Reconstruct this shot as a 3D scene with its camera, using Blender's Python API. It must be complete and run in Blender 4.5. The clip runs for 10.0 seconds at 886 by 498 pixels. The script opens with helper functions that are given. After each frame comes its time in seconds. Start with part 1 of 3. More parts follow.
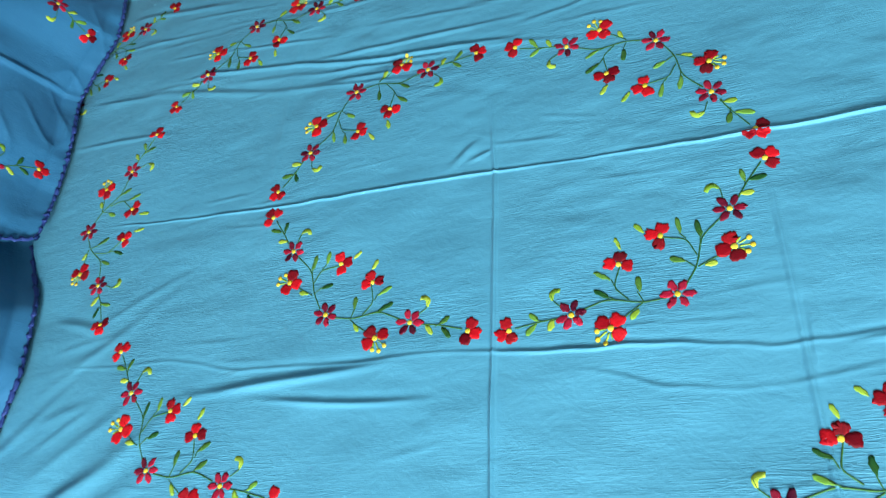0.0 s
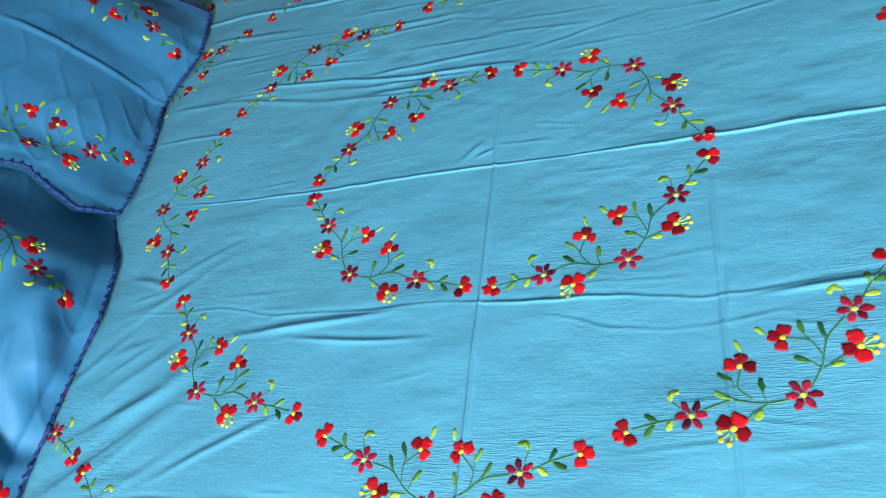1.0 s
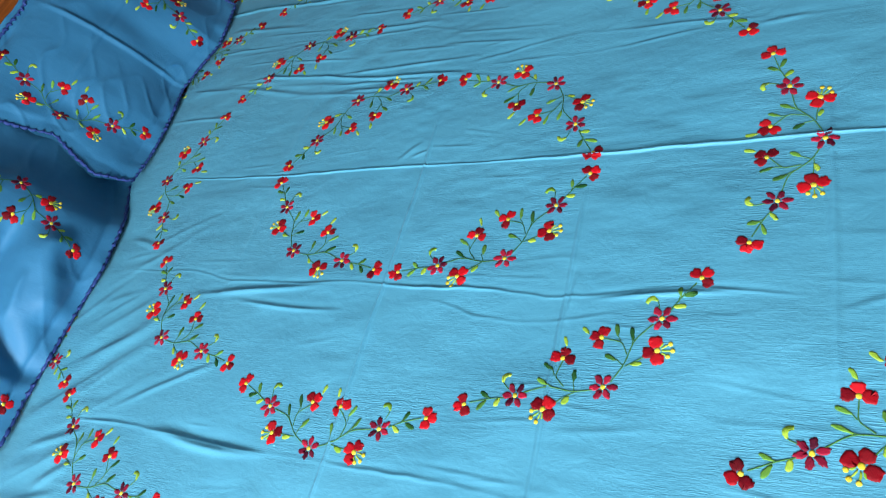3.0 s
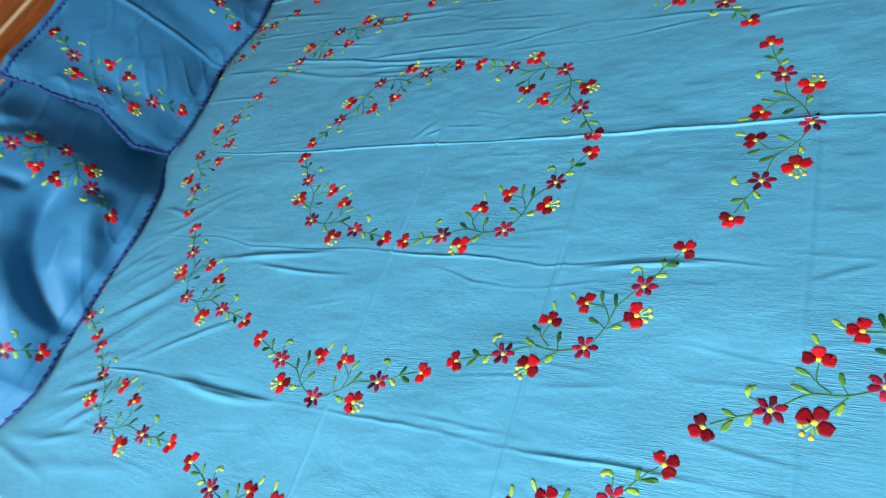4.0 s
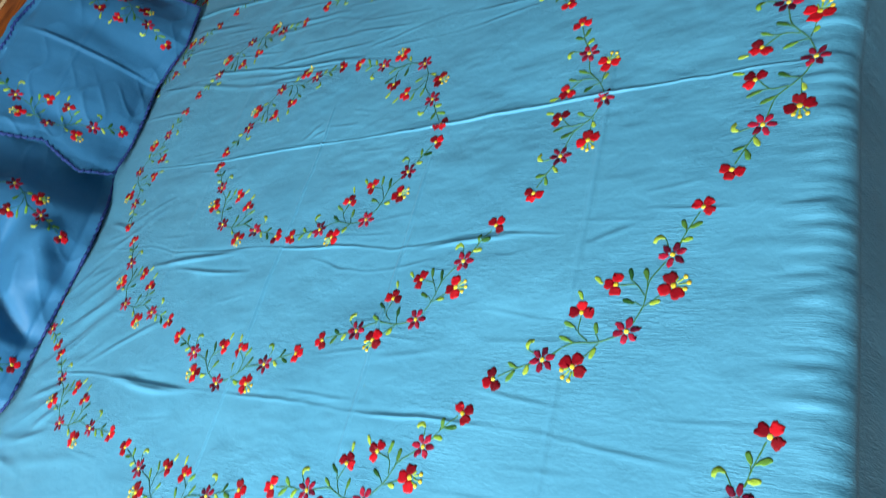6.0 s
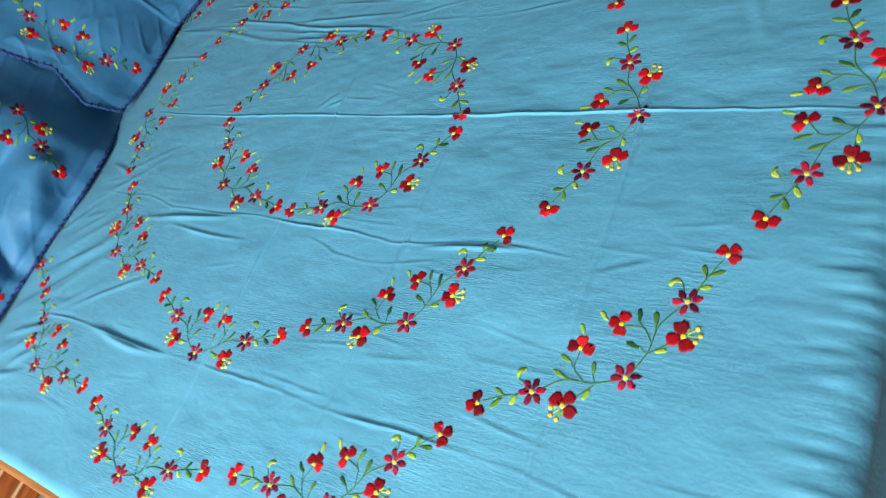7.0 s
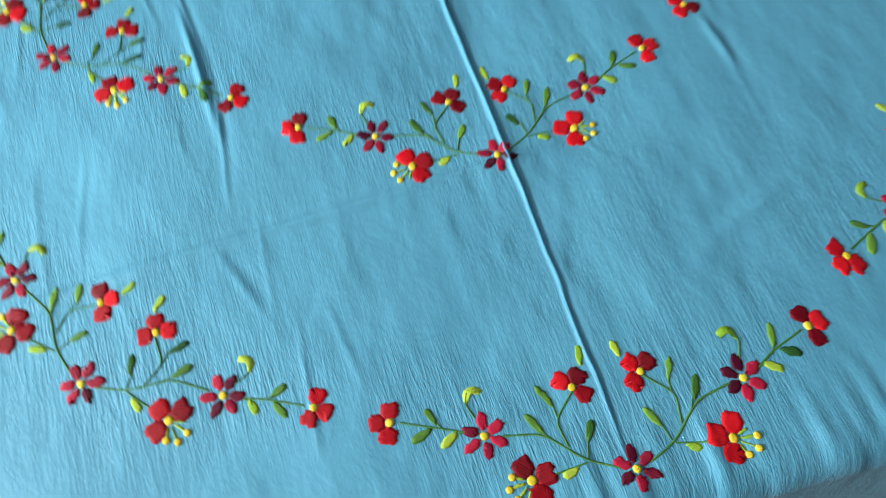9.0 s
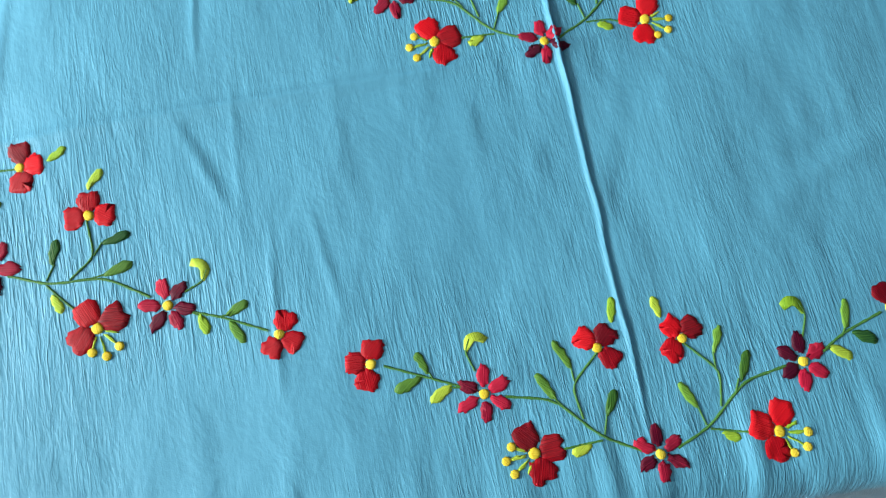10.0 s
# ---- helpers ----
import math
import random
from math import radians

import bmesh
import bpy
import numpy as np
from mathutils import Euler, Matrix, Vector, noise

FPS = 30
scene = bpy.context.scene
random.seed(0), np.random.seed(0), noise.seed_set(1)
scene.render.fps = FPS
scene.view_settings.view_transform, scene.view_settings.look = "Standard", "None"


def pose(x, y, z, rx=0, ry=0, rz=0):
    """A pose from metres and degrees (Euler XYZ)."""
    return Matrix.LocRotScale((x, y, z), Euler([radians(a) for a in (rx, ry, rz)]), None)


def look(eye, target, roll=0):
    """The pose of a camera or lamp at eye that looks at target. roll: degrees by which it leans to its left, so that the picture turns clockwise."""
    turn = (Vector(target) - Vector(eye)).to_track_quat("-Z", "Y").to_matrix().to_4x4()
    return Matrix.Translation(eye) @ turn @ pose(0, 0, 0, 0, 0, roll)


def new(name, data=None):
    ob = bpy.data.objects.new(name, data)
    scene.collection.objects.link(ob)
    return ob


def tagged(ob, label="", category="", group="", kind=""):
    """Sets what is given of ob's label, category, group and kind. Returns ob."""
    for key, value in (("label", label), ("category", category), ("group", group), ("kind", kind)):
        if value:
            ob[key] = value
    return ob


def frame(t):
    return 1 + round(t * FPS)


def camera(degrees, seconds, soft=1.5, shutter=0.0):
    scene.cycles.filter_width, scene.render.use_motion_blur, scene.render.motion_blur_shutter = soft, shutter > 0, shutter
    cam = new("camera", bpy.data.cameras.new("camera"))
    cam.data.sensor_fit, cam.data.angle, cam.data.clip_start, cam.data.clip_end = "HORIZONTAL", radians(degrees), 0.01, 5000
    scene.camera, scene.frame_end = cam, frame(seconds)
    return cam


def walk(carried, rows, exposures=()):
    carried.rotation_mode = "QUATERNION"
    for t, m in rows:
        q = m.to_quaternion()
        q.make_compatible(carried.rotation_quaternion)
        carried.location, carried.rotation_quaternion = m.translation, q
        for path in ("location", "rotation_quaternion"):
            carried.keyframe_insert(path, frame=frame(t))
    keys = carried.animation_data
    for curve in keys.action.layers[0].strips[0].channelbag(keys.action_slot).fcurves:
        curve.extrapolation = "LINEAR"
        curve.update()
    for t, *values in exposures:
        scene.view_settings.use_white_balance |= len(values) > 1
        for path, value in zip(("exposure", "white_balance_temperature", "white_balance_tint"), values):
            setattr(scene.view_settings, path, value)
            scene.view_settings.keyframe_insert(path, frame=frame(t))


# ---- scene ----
cam = camera(65.6, 10.0, soft=1.2, shutter=0.3)
PATH = [
    (0, (0.323, -0.543, 1.315), (-0.365, 0.43, -0.291), -38.8),
    (0.5, (0.361, -0.649, 1.366), (-0.372, 0.406, -0.167), -38.4),
    (1, (0.443, -0.745, 1.397), (-0.347, 0.336, -0.09), -36.1),
    (1.5, (0.542, -0.753, 1.418), (-0.242, 0.333, -0.068), -33.9),
    (2, (0.657, -0.75, 1.421), (-0.242, 0.254, -0.058), -34.6),
    (2.5, (0.749, -0.758, 1.411), (-0.233, 0.222, -0.03), -36.1),
    (2.7, (0.763, -0.756, 1.416), (-0.248, 0.212, -0.012), -38.5),
    (3.8, (0.79, -0.81, 1.411), (-0.143, 0.207, -0.036), -35.7),
    (4, (0.854, -0.825, 1.411), (-0.227, 0.13, 0.026), -38.0),
    (4.5, (1.021, -0.779, 1.385), (-0.143, 0.13, 0.036), -43.9),
    (5, (1.109, -0.741, 1.381), (-0.096, 0.13, 0.044), -48.0),
    (5.5, (1.175, -0.757, 1.381), (-0.094, 0.105, 0.099), -48.4),
    (5.9, (1.198, -0.773, 1.383), (0.045, 0.158, 0.041), -47.3),
    (6, (1.204, -0.776, 1.378), (0.035, 0.069, -0.008), -48.1),
    (6.2, (1.206, -0.773, 1.376), (0.008, 0.04, -0.003), -49.1),
    (7.3, (1.141, -0.6, 1.327), (0.013, 0.104, -0.168), -36.7),
    (7.5, (1.115, -0.527, 1.302), (0.072, 0.114, -0.28), -32.6),
    (8, (1.079, -0.41, 1.288), (0.079, 0.036, -0.386), -31.9),
    (8.5, (1.109, -0.244, 1.274), (0.151, 0.084, -0.45), -15.4),
    (8.7, (1.128, -0.227, 1.247), (0.175, 0.095, -0.482), -10.3),
    (9, (1.083, -0.16, 1.144), (0.331, 0.079, -0.694), -1.7),
    (9.5, (1.038, -0.15, 1.059), (0.478, 0.011, -0.855), 2.8),
    (10, (1.009, -0.16, 1.033), (0.599, 0.035, -0.914), 13.1),
]
# seconds, stops, kelvin, tint
EXPOSURES = [(0, 0.32, 6450, 9), (2.5, 0.20, 6450, 11), (4.0, 0.12, 6300, 12), (5.0, 0.10, 6350, 13), (5.5, 0.05, 5900, 6), (6.0, 0.10, 6450, 13), (6.2, 0.10, 6800, 14), (7.5, 0.08, 6950, 14), (10, 0.18, 6900, 13)]
walk(cam, [(t, look(eye, target, roll)) for t, eye, target, roll in PATH], EXPOSURES)

# ---- light and air ----
world = bpy.data.worlds.new("sky")
scene.world = world
world.use_nodes = True
wn = world.node_tree
sky = wn.nodes.new("ShaderNodeTexSky")
sky.sky_type, sky.sun_disc = "NISHITA", False
sky.sun_elevation, sky.sun_rotation = radians(50), radians(200)
wn.links.new(sky.outputs["Color"], wn.nodes["Background"].inputs["Color"])
wn.nodes["Background"].inputs["Strength"].default_value = 0.12

sun = new("sun", bpy.data.lights.new("sun", "SUN"))
sun.data.energy, sun.data.angle, sun.data.color = 2.0, radians(0.5), (1.0, 0.95, 0.88)
sun.matrix_world = look((2.5, 6.0, 9.0), (0, 0, 0))

WIN_X0, WIN_X1, WIN_Z0, WIN_Z1, WIN_Y = 0.25, 1.06, 1.0, 2.5, -3.2
daylight = new("window_daylight", bpy.data.lights.new("window_daylight", "AREA"))
daylight.data.shape, daylight.data.size, daylight.data.size_y = "RECTANGLE", WIN_X1 - WIN_X0 - 0.1, WIN_Z1 - WIN_Z0 - 0.1
daylight.data.energy, daylight.data.color = 264.0, (0.93, 0.97, 1.0)
daylight.matrix_world = look(((WIN_X0 + WIN_X1) / 2, WIN_Y + 0.02, (WIN_Z0 + WIN_Z1) / 2), ((WIN_X0 + WIN_X1) / 2, 0, 1.2))


# ---- materials ----
def material(name, rough=0.6, spec=0.5, metal=0.0):
    m = bpy.data.materials.new(name)
    m.use_nodes = True
    b = m.node_tree.nodes["Principled BSDF"]
    b.inputs["Roughness"].default_value = rough
    b.inputs["Specular IOR Level"].default_value = spec
    b.inputs["Metallic"].default_value = metal
    return m, m.node_tree, b


def node(nt, kind, **values):
    n = nt.nodes.new(kind)
    for key, value in values.items():
        n.inputs[key.replace("_", " ")].default_value = value
    return n


def coords(nt, scale=(1, 1, 1), source="Object", turn=0.0):
    tc, mp = nt.nodes.new("ShaderNodeTexCoord"), nt.nodes.new("ShaderNodeMapping")
    mp.inputs["Scale"].default_value = scale
    mp.inputs["Rotation"].default_value = (0, 0, radians(turn))
    nt.links.new(tc.outputs[source], mp.inputs["Vector"])
    return mp.outputs["Vector"]


def noise_tex(nt, vec, scale, detail=3.0, rough=0.55, distort=0.0):
    n = node(nt, "ShaderNodeTexNoise", Scale=scale, Detail=detail, Roughness=rough, Distortion=distort)
    nt.links.new(vec, n.inputs["Vector"])
    return n.outputs["Fac"]


def ramp(nt, fac, stops):
    r = nt.nodes.new("ShaderNodeValToRGB")
    while len(r.color_ramp.elements) < len(stops):
        r.color_ramp.elements.new(0.5)
    for e, (at, colour) in zip(r.color_ramp.elements, stops):
        e.position, e.color = at, (*colour, 1)
    nt.links.new(fac, r.inputs["Fac"])
    return r.outputs["Color"]


def bump(nt, bsdf, heights):
    """Stacks (height socket, strength, distance) into the normal."""
    last = None
    for h, strength, distance in heights:
        b = node(nt, "ShaderNodeBump", Strength=strength, Distance=distance)
        nt.links.new(h, b.inputs["Height"])
        if last:
            nt.links.new(last, b.inputs["Normal"])
        last = b.outputs["Normal"]
    nt.links.new(last, bsdf.inputs["Normal"])


def maths(nt, kind, a, c):
    n = nt.nodes.new("ShaderNodeMath")
    n.operation = kind
    for socket, value in zip(n.inputs, (a, c)):
        if isinstance(value, (int, float)):
            socket.default_value = value
        else:
            nt.links.new(value, socket)
    return n.outputs[0]


def ridge(nt, fac, sharp):
    """Turns smooth noise into narrow ridges."""
    away = maths(nt, "ABSOLUTE", maths(nt, "SUBTRACT", fac, 0.5), 0.0)
    return maths(nt, "POWER", maths(nt, "SUBTRACT", 1.0, maths(nt, "MINIMUM", maths(nt, "MULTIPLY", away, 5.0), 1.0)), sharp)


def cloth(name, low, high, pucker=1.0):
    m, nt, b = material(name, 0.6, 0.3)
    v = coords(nt)
    nt.links.new(ramp(nt, noise_tex(nt, v, 2.6, 5.0, 0.6), [(0.3, low), (0.7, high)]), b.inputs["Base Color"])
    b.inputs["Sheen Weight"].default_value = 0.06
    b.inputs["Sheen Roughness"].default_value = 0.4
    # crisp crinkles that run along the bed, in patches and drawn up round the stitching
    v1 = coords(nt, (15, 170, 30))
    crinkle = ridge(nt, noise_tex(nt, v1, 1.0, 2.0, 0.5, 0.35), 4.0)
    small = ridge(nt, noise_tex(nt, coords(nt, (60, 360, 60), turn=3), 1.0, 2.0, 0.5, 0.3), 1.8)
    patch = node(nt, "ShaderNodeMapRange", From_Min=0.42, From_Max=0.68, To_Min=0.10, To_Max=1.0)
    nt.links.new(noise_tex(nt, coords(nt, (4, 7, 5)), 1.0, 2.0), patch.inputs["Value"])
    tight = nt.nodes.new("ShaderNodeAttribute")
    tight.attribute_name = "pucker"
    amount = maths(nt, "ADD", patch.outputs["Result"], maths(nt, "MULTIPLY", tight.outputs["Fac"], 1.7))
    crumple = noise_tex(nt, coords(nt, (18, 26, 20)), 1.0, 4.0, 0.6, 0.25)
    weave = noise_tex(nt, coords(nt, (900, 900, 900)), 1.0, 1.0, 0.5)
    rough = node(nt, "ShaderNodeMapRange", To_Min=0.54, To_Max=0.68)
    nt.links.new(crumple, rough.inputs["Value"])
    nt.links.new(rough.outputs["Result"], b.inputs["Roughness"])
    bump(nt, b, [(crumple, 0.36 * pucker, 0.0050), (maths(nt, "MULTIPLY", crinkle, amount), 1.0 * pucker, 0.00016),
                 (maths(nt, "MULTIPLY", small, amount), 1.0 * pucker, 0.00011), (weave, 0.12, 0.0006)])
    return m


CLOTH = cloth("blue_satin_cotton", (0.068, 0.292, 0.420), (0.084, 0.332, 0.465))
# the sheet's cloth again, with the pillows' shade put into a darker base colour
SHADED_CASE = cloth("shaded_blue_satin_cotton", (0.024, 0.146, 0.280), (0.032, 0.174, 0.324), 0.8)


def thread(name, dark, bright, stitches=1250.0, low=-0.42, high=0.42, gloss=0.7):
    """Satin stitch: fine parallel threads that run along each piece."""
    m, nt, b = material(name, 0.50, 0.17)
    if gloss:
        b.inputs["Anisotropic"].default_value = gloss
        lay = nt.nodes.new("ShaderNodeTangent")
        lay.direction_type, lay.uv_map = "UV_MAP", "UVMap"
        nt.links.new(lay.outputs["Tangent"], b.inputs["Tangent"])
    info = nt.nodes.new("ShaderNodeObjectInfo")
    v = coords(nt, (40, stitches, 1), "UV")
    strands = noise_tex(nt, v, 1.0, 2.0, 0.5)
    mix = nt.nodes.new("ShaderNodeMix")
    mix.data_type = "RGBA"
    mix.inputs["A"].default_value, mix.inputs["B"].default_value = (*dark, 1), (*bright, 1)
    add = node(nt, "ShaderNodeMath")
    add.operation = "MULTIPLY_ADD"
    nt.links.new(strands, add.inputs[0])
    add.inputs[1].default_value = 1.2
    shift = node(nt, "ShaderNodeMapRange", To_Min=low, To_Max=high)
    nt.links.new(info.outputs["Random"], shift.inputs["Value"])
    nt.links.new(shift.outputs["Result"], add.inputs[2])
    nt.links.new(add.outputs[0], mix.inputs["Factor"])
    nt.links.new(mix.outputs["Result"], b.inputs["Base Color"])
    bump(nt, b, [(strands, 0.8, 0.0007)])
    return m


RED = thread("red_thread", (0.090, 0.001, 0.006), (0.62, 0.007, 0.014), low=-0.58, high=0.45)
CRIMSON = thread("crimson_thread", (0.05, 0.002, 0.014), (0.42, 0.012, 0.040), low=-0.66, high=0.42)
GREEN = thread("green_thread", (0.006, 0.062, 0.014), (0.16, 0.36, 0.045), low=-0.6, high=0.32)
LIME = thread("lime_thread", (0.13, 0.31, 0.02), (0.42, 0.56, 0.06))
STEM = thread("stem_thread", (0.010, 0.075, 0.016), (0.06, 0.19, 0.04))
YELLOW = thread("yellow_thread", (0.55, 0.40, 0.02), (0.74, 0.60, 0.06))
ROPE = thread("navy_edging_thread", (0.008, 0.020, 0.09), (0.024, 0.050, 0.19), 300.0, gloss=0.0)


def wood(name, low, high, along=(3, 40, 40), rough=0.38):
    m, nt, b = material(name, rough, 0.45)
    info = nt.nodes.new("ShaderNodeObjectInfo")
    tc, mp = nt.nodes.new("ShaderNodeTexCoord"), nt.nodes.new("ShaderNodeMapping")
    mp.inputs["Scale"].default_value = along
    nt.links.new(tc.outputs["Object"], mp.inputs["Vector"])
    shift = nt.nodes.new("ShaderNodeVectorMath")
    shift.operation = "ADD"
    many = node(nt, "ShaderNodeMath")
    many.operation = "MULTIPLY"
    many.inputs[1].default_value = 37.0
    nt.links.new(info.outputs["Random"], many.inputs[0])
    nt.links.new(mp.outputs["Vector"], shift.inputs[0])
    nt.links.new(many.outputs[0], shift.inputs[1])
    grain = noise_tex(nt, shift.outputs["Vector"], 1.0, 7.0, 0.62, 1.6)
    nt.links.new(ramp(nt, grain, [(0.28, low), (0.5, tuple((a + c) / 2 for a, c in zip(low, high))), (0.72, high)]), b.inputs["Base Color"])
    bump(nt, b, [(grain, 0.25, 0.002)])
    return m


PLANK = wood("headboard_wood", (0.060, 0.012, 0.002), (0.40, 0.112, 0.019), (30, 2.4, 42))
INLAY = wood("pale_inlay", (0.50, 0.34, 0.16), (0.66, 0.48, 0.27), (30, 2.0, 30))
RAIL = wood("bed_frame_wood", (0.22, 0.07, 0.015), (0.50, 0.19, 0.05), (2.4, 30, 30))
STOOL = wood("stool_wood", (0.06, 0.04, 0.012), (0.17, 0.11, 0.035), (26, 3, 26))


def plain(name, low, high, scale, rough=0.8, relief=0.002):
    m, nt, b = material(name, rough, 0.4)
    v = coords(nt)
    n = noise_tex(nt, v, scale, 6.0, 0.6)
    nt.links.new(ramp(nt, n, [(0.3, low), (0.7, high)]), b.inputs["Base Color"])
    bump(nt, b, [(noise_tex(nt, v, scale * 22, 3.0), 0.2, relief)])
    return m


WALL = plain("wall_paint", (0.105, 0.145, 0.21), (0.145, 0.19, 0.265), 1.6)
CEIL = plain("ceiling_paint", (0.36, 0.36, 0.35), (0.42, 0.42, 0.41), 1.2)
TILE = plain("cream_marble_tile", (0.24, 0.19, 0.14), (0.37, 0.31, 0.245), 5.0, 0.35, 0.0004)
GROUT = plain("grout", (0.10, 0.085, 0.06), (0.15, 0.13, 0.10), 40.0, 0.9)
TICK = plain("mattress_ticking", (0.45, 0.42, 0.38), (0.58, 0.55, 0.50), 12.0)
PAINT = plain("white_window_paint", (0.72, 0.72, 0.70), (0.80, 0.80, 0.78), 8.0, 0.4)
GLASS, gnt, gb = material("window_glass", 0.02, 0.5)
gb.inputs["Transmission Weight"].default_value, gb.inputs["IOR"].default_value = 1.0, 1.45
EARTH = plain("outside_ground", (0.10, 0.09, 0.06), (0.17, 0.15, 0.10), 0.6)


# ---- building helpers ----
def mesh_object(name, bm, mat, parent=None, smooth=False):
    me = bpy.data.meshes.new(name)
    bm.to_mesh(me)
    bm.free()
    me.materials.append(mat)
    if smooth:
        me.polygons.foreach_set("use_smooth", [True] * len(me.polygons))
    ob = new(name, me)
    ob.parent = parent
    return ob


def part(name, bm, mat, parent, label="", smooth=False):
    ob = mesh_object(name, bm, mat, parent, smooth)
    return tagged(ob, label) if label else ob


def box(lo, hi, bevel=0.0, segments=2):
    bm = bmesh.new()
    m = Matrix.Translation([(a + b) / 2 for a, b in zip(lo, hi)]) @ Matrix.Diagonal([*(b - a for a, b in zip(lo, hi)), 1])
    bmesh.ops.create_cube(bm, size=1, matrix=m)
    if bevel:
        bmesh.ops.bevel(bm, geom=bm.edges[:], offset=bevel, segments=segments, profile=0.5, affect="EDGES")
    return bm


def empty(name, place=(0, 0, 0)):
    ob = new(name)
    ob.location = place
    ob.empty_display_size = 0.1
    return ob


rng = np.random.default_rng(7)
LATTICE = rng.random((256, 256))


def value_noise(x, y):
    """Smooth lattice noise between -1 and 1 for arrays."""
    x, y = np.asarray(x, float), np.asarray(y, float)
    i, j = np.floor(x).astype(int), np.floor(y).astype(int)
    f, g = x - i, y - j
    f, g = f * f * f * (f * (f * 6 - 15) + 10), g * g * g * (g * (g * 6 - 15) + 10)
    a, b = LATTICE[i % 256, j % 256], LATTICE[(i + 1) % 256, j % 256]
    c, d = LATTICE[i % 256, (j + 1) % 256], LATTICE[(i + 1) % 256, (j + 1) % 256]
    return 2 * ((a * (1 - f) + b * f) * (1 - g) + (c * (1 - f) + d * f) * g) - 1


def grid_mesh(name, points, mat, closed=False):
    """A smooth sheet from an (n, m, 3) array of places that a formula gave."""
    n, m = points.shape[:2]
    idx = np.arange(n * m).reshape(n, m)
    quads = np.stack([idx[:-1, :-1], idx[1:, :-1], idx[1:, 1:], idx[:-1, 1:]], -1).reshape(-1, 4)
    me = bpy.data.meshes.new(name)
    me.from_pydata(points.reshape(-1, 3).tolist(), [], quads.tolist())
    me.polygons.foreach_set("use_smooth", [True] * len(me.polygons))
    me.materials.append(mat)
    me.update()
    return new(name, me)


# ---- the bed's sheet as a formula ----
TOP = 0.55
HEAD, FOOT, NEAR, FAR = -1.075, 1.088, -0.845, 1.0


def along(x, knots):
    xs, ys = zip(*knots)
    return np.interp(x, xs, ys)


# creases left by folding, along the bed: (x, y) knots, height, width, where it starts and ends
LONG_CREASES = [
    ([(-0.77, 0.09), (-0.33, 0.052), (0.05, 0.038), (0.36, 0.018), (0.56, 0.016), (0.85, 0.010), (1.08, -0.002)], 0.0046, 0.0021, -0.68, 1.09),
    ([(-0.65, -0.191), (-0.44, -0.202), (-0.32, -0.225), (0.0, -0.234), (0.25, -0.247), (0.38, -0.262), (0.48, -0.257), (0.61, -0.251), (0.77, -0.267)], 0.0036, 0.0028, -0.66, 0.74),
    ([(0.19, -0.270), (0.265, -0.299), (0.344, -0.308), (0.415, -0.301), (0.47, -0.291)], 0.0034, 0.0030, 0.16, 0.50),
    ([(-0.55, -0.545), (-0.29, -0.548), (-0.06, -0.560), (0.17, -0.559), (0.38, -0.568), (0.75, -0.573), (1.0, -0.60)], 0.0034, 0.0034, -0.60, 0.98),
    ([(-0.64, 0.525), (-0.30, 0.500), (-0.06, 0.473), (0.12, 0.40)], 0.0036, 0.0040, -0.70, 0.10),
    ([(-0.51, 0.405), (-0.30, 0.366), (-0.16, 0.326), (0.10, 0.287)], 0.0052, 0.0042, -0.60, 0.14),
    ([(-0.92, 0.763), (-0.71, 0.742), (-0.39, 0.681), (-0.14, 0.670), (0.40, 0.580)], 0.0050, 0.0045, -0.95, 0.40),
    ([(0.12, 0.316), (0.24, 0.333), (0.345, 0.345), (0.44, 0.329), (0.74, 0.275)], 0.0034, 0.0038, 0.06, 0.86),
    ([(0.18, 0.297), (0.36, 0.283), (0.50, 0.284)], 0.0034, 0.0036, 0.14, 0.60),
]
CROSS_CREASES = [(0.068, 0.0056, 0.0030, -0.84, 0.16), (0.412, 0.0042, 0.0035, -0.70, -0.05), (0.768, 0.0036, 0.0060, -0.75, 0.10),
                 (1.0, 0.0012, 0.008, -0.6, 0.0), (-0.32, 0.0014, 0.006, -0.5, 0.5), (0.92, 0.0026, 0.008, 0.12, 0.30)]
# slack folds that fan out from below the pillows: x, y of both ends, height, width
FANS = [(-0.82, -0.62, -0.36, -0.30, 0.006, 0.022), (-0.72, -0.485, -0.37, -0.262, 0.008, 0.020), (-0.78, -0.70, -0.40, -0.56, 0.006, 0.024),
        (-0.50, -0.52, -0.22, -0.393, 0.0035, 0.006), (-0.62, -0.69, -0.50, -0.62, 0.005, 0.010), (-0.70, -0.635, -0.52, -0.565, 0.005, 0.009),
        (-0.84, 0.40, -0.60, 0.39, 0.004, 0.012), (-0.86, -0.74, -0.55, -0.80, 0.006, 0.012), (-0.84, -0.40, -0.62, -0.20, 0.004, 0.012),
        (-0.80, -0.74, -0.50, -0.70, 0.005, 0.014), (-0.70, -0.78, -0.30, -0.72, 0.004, 0.016), (-0.74, -0.10, -0.60, -0.13, 0.003, 0.007)]
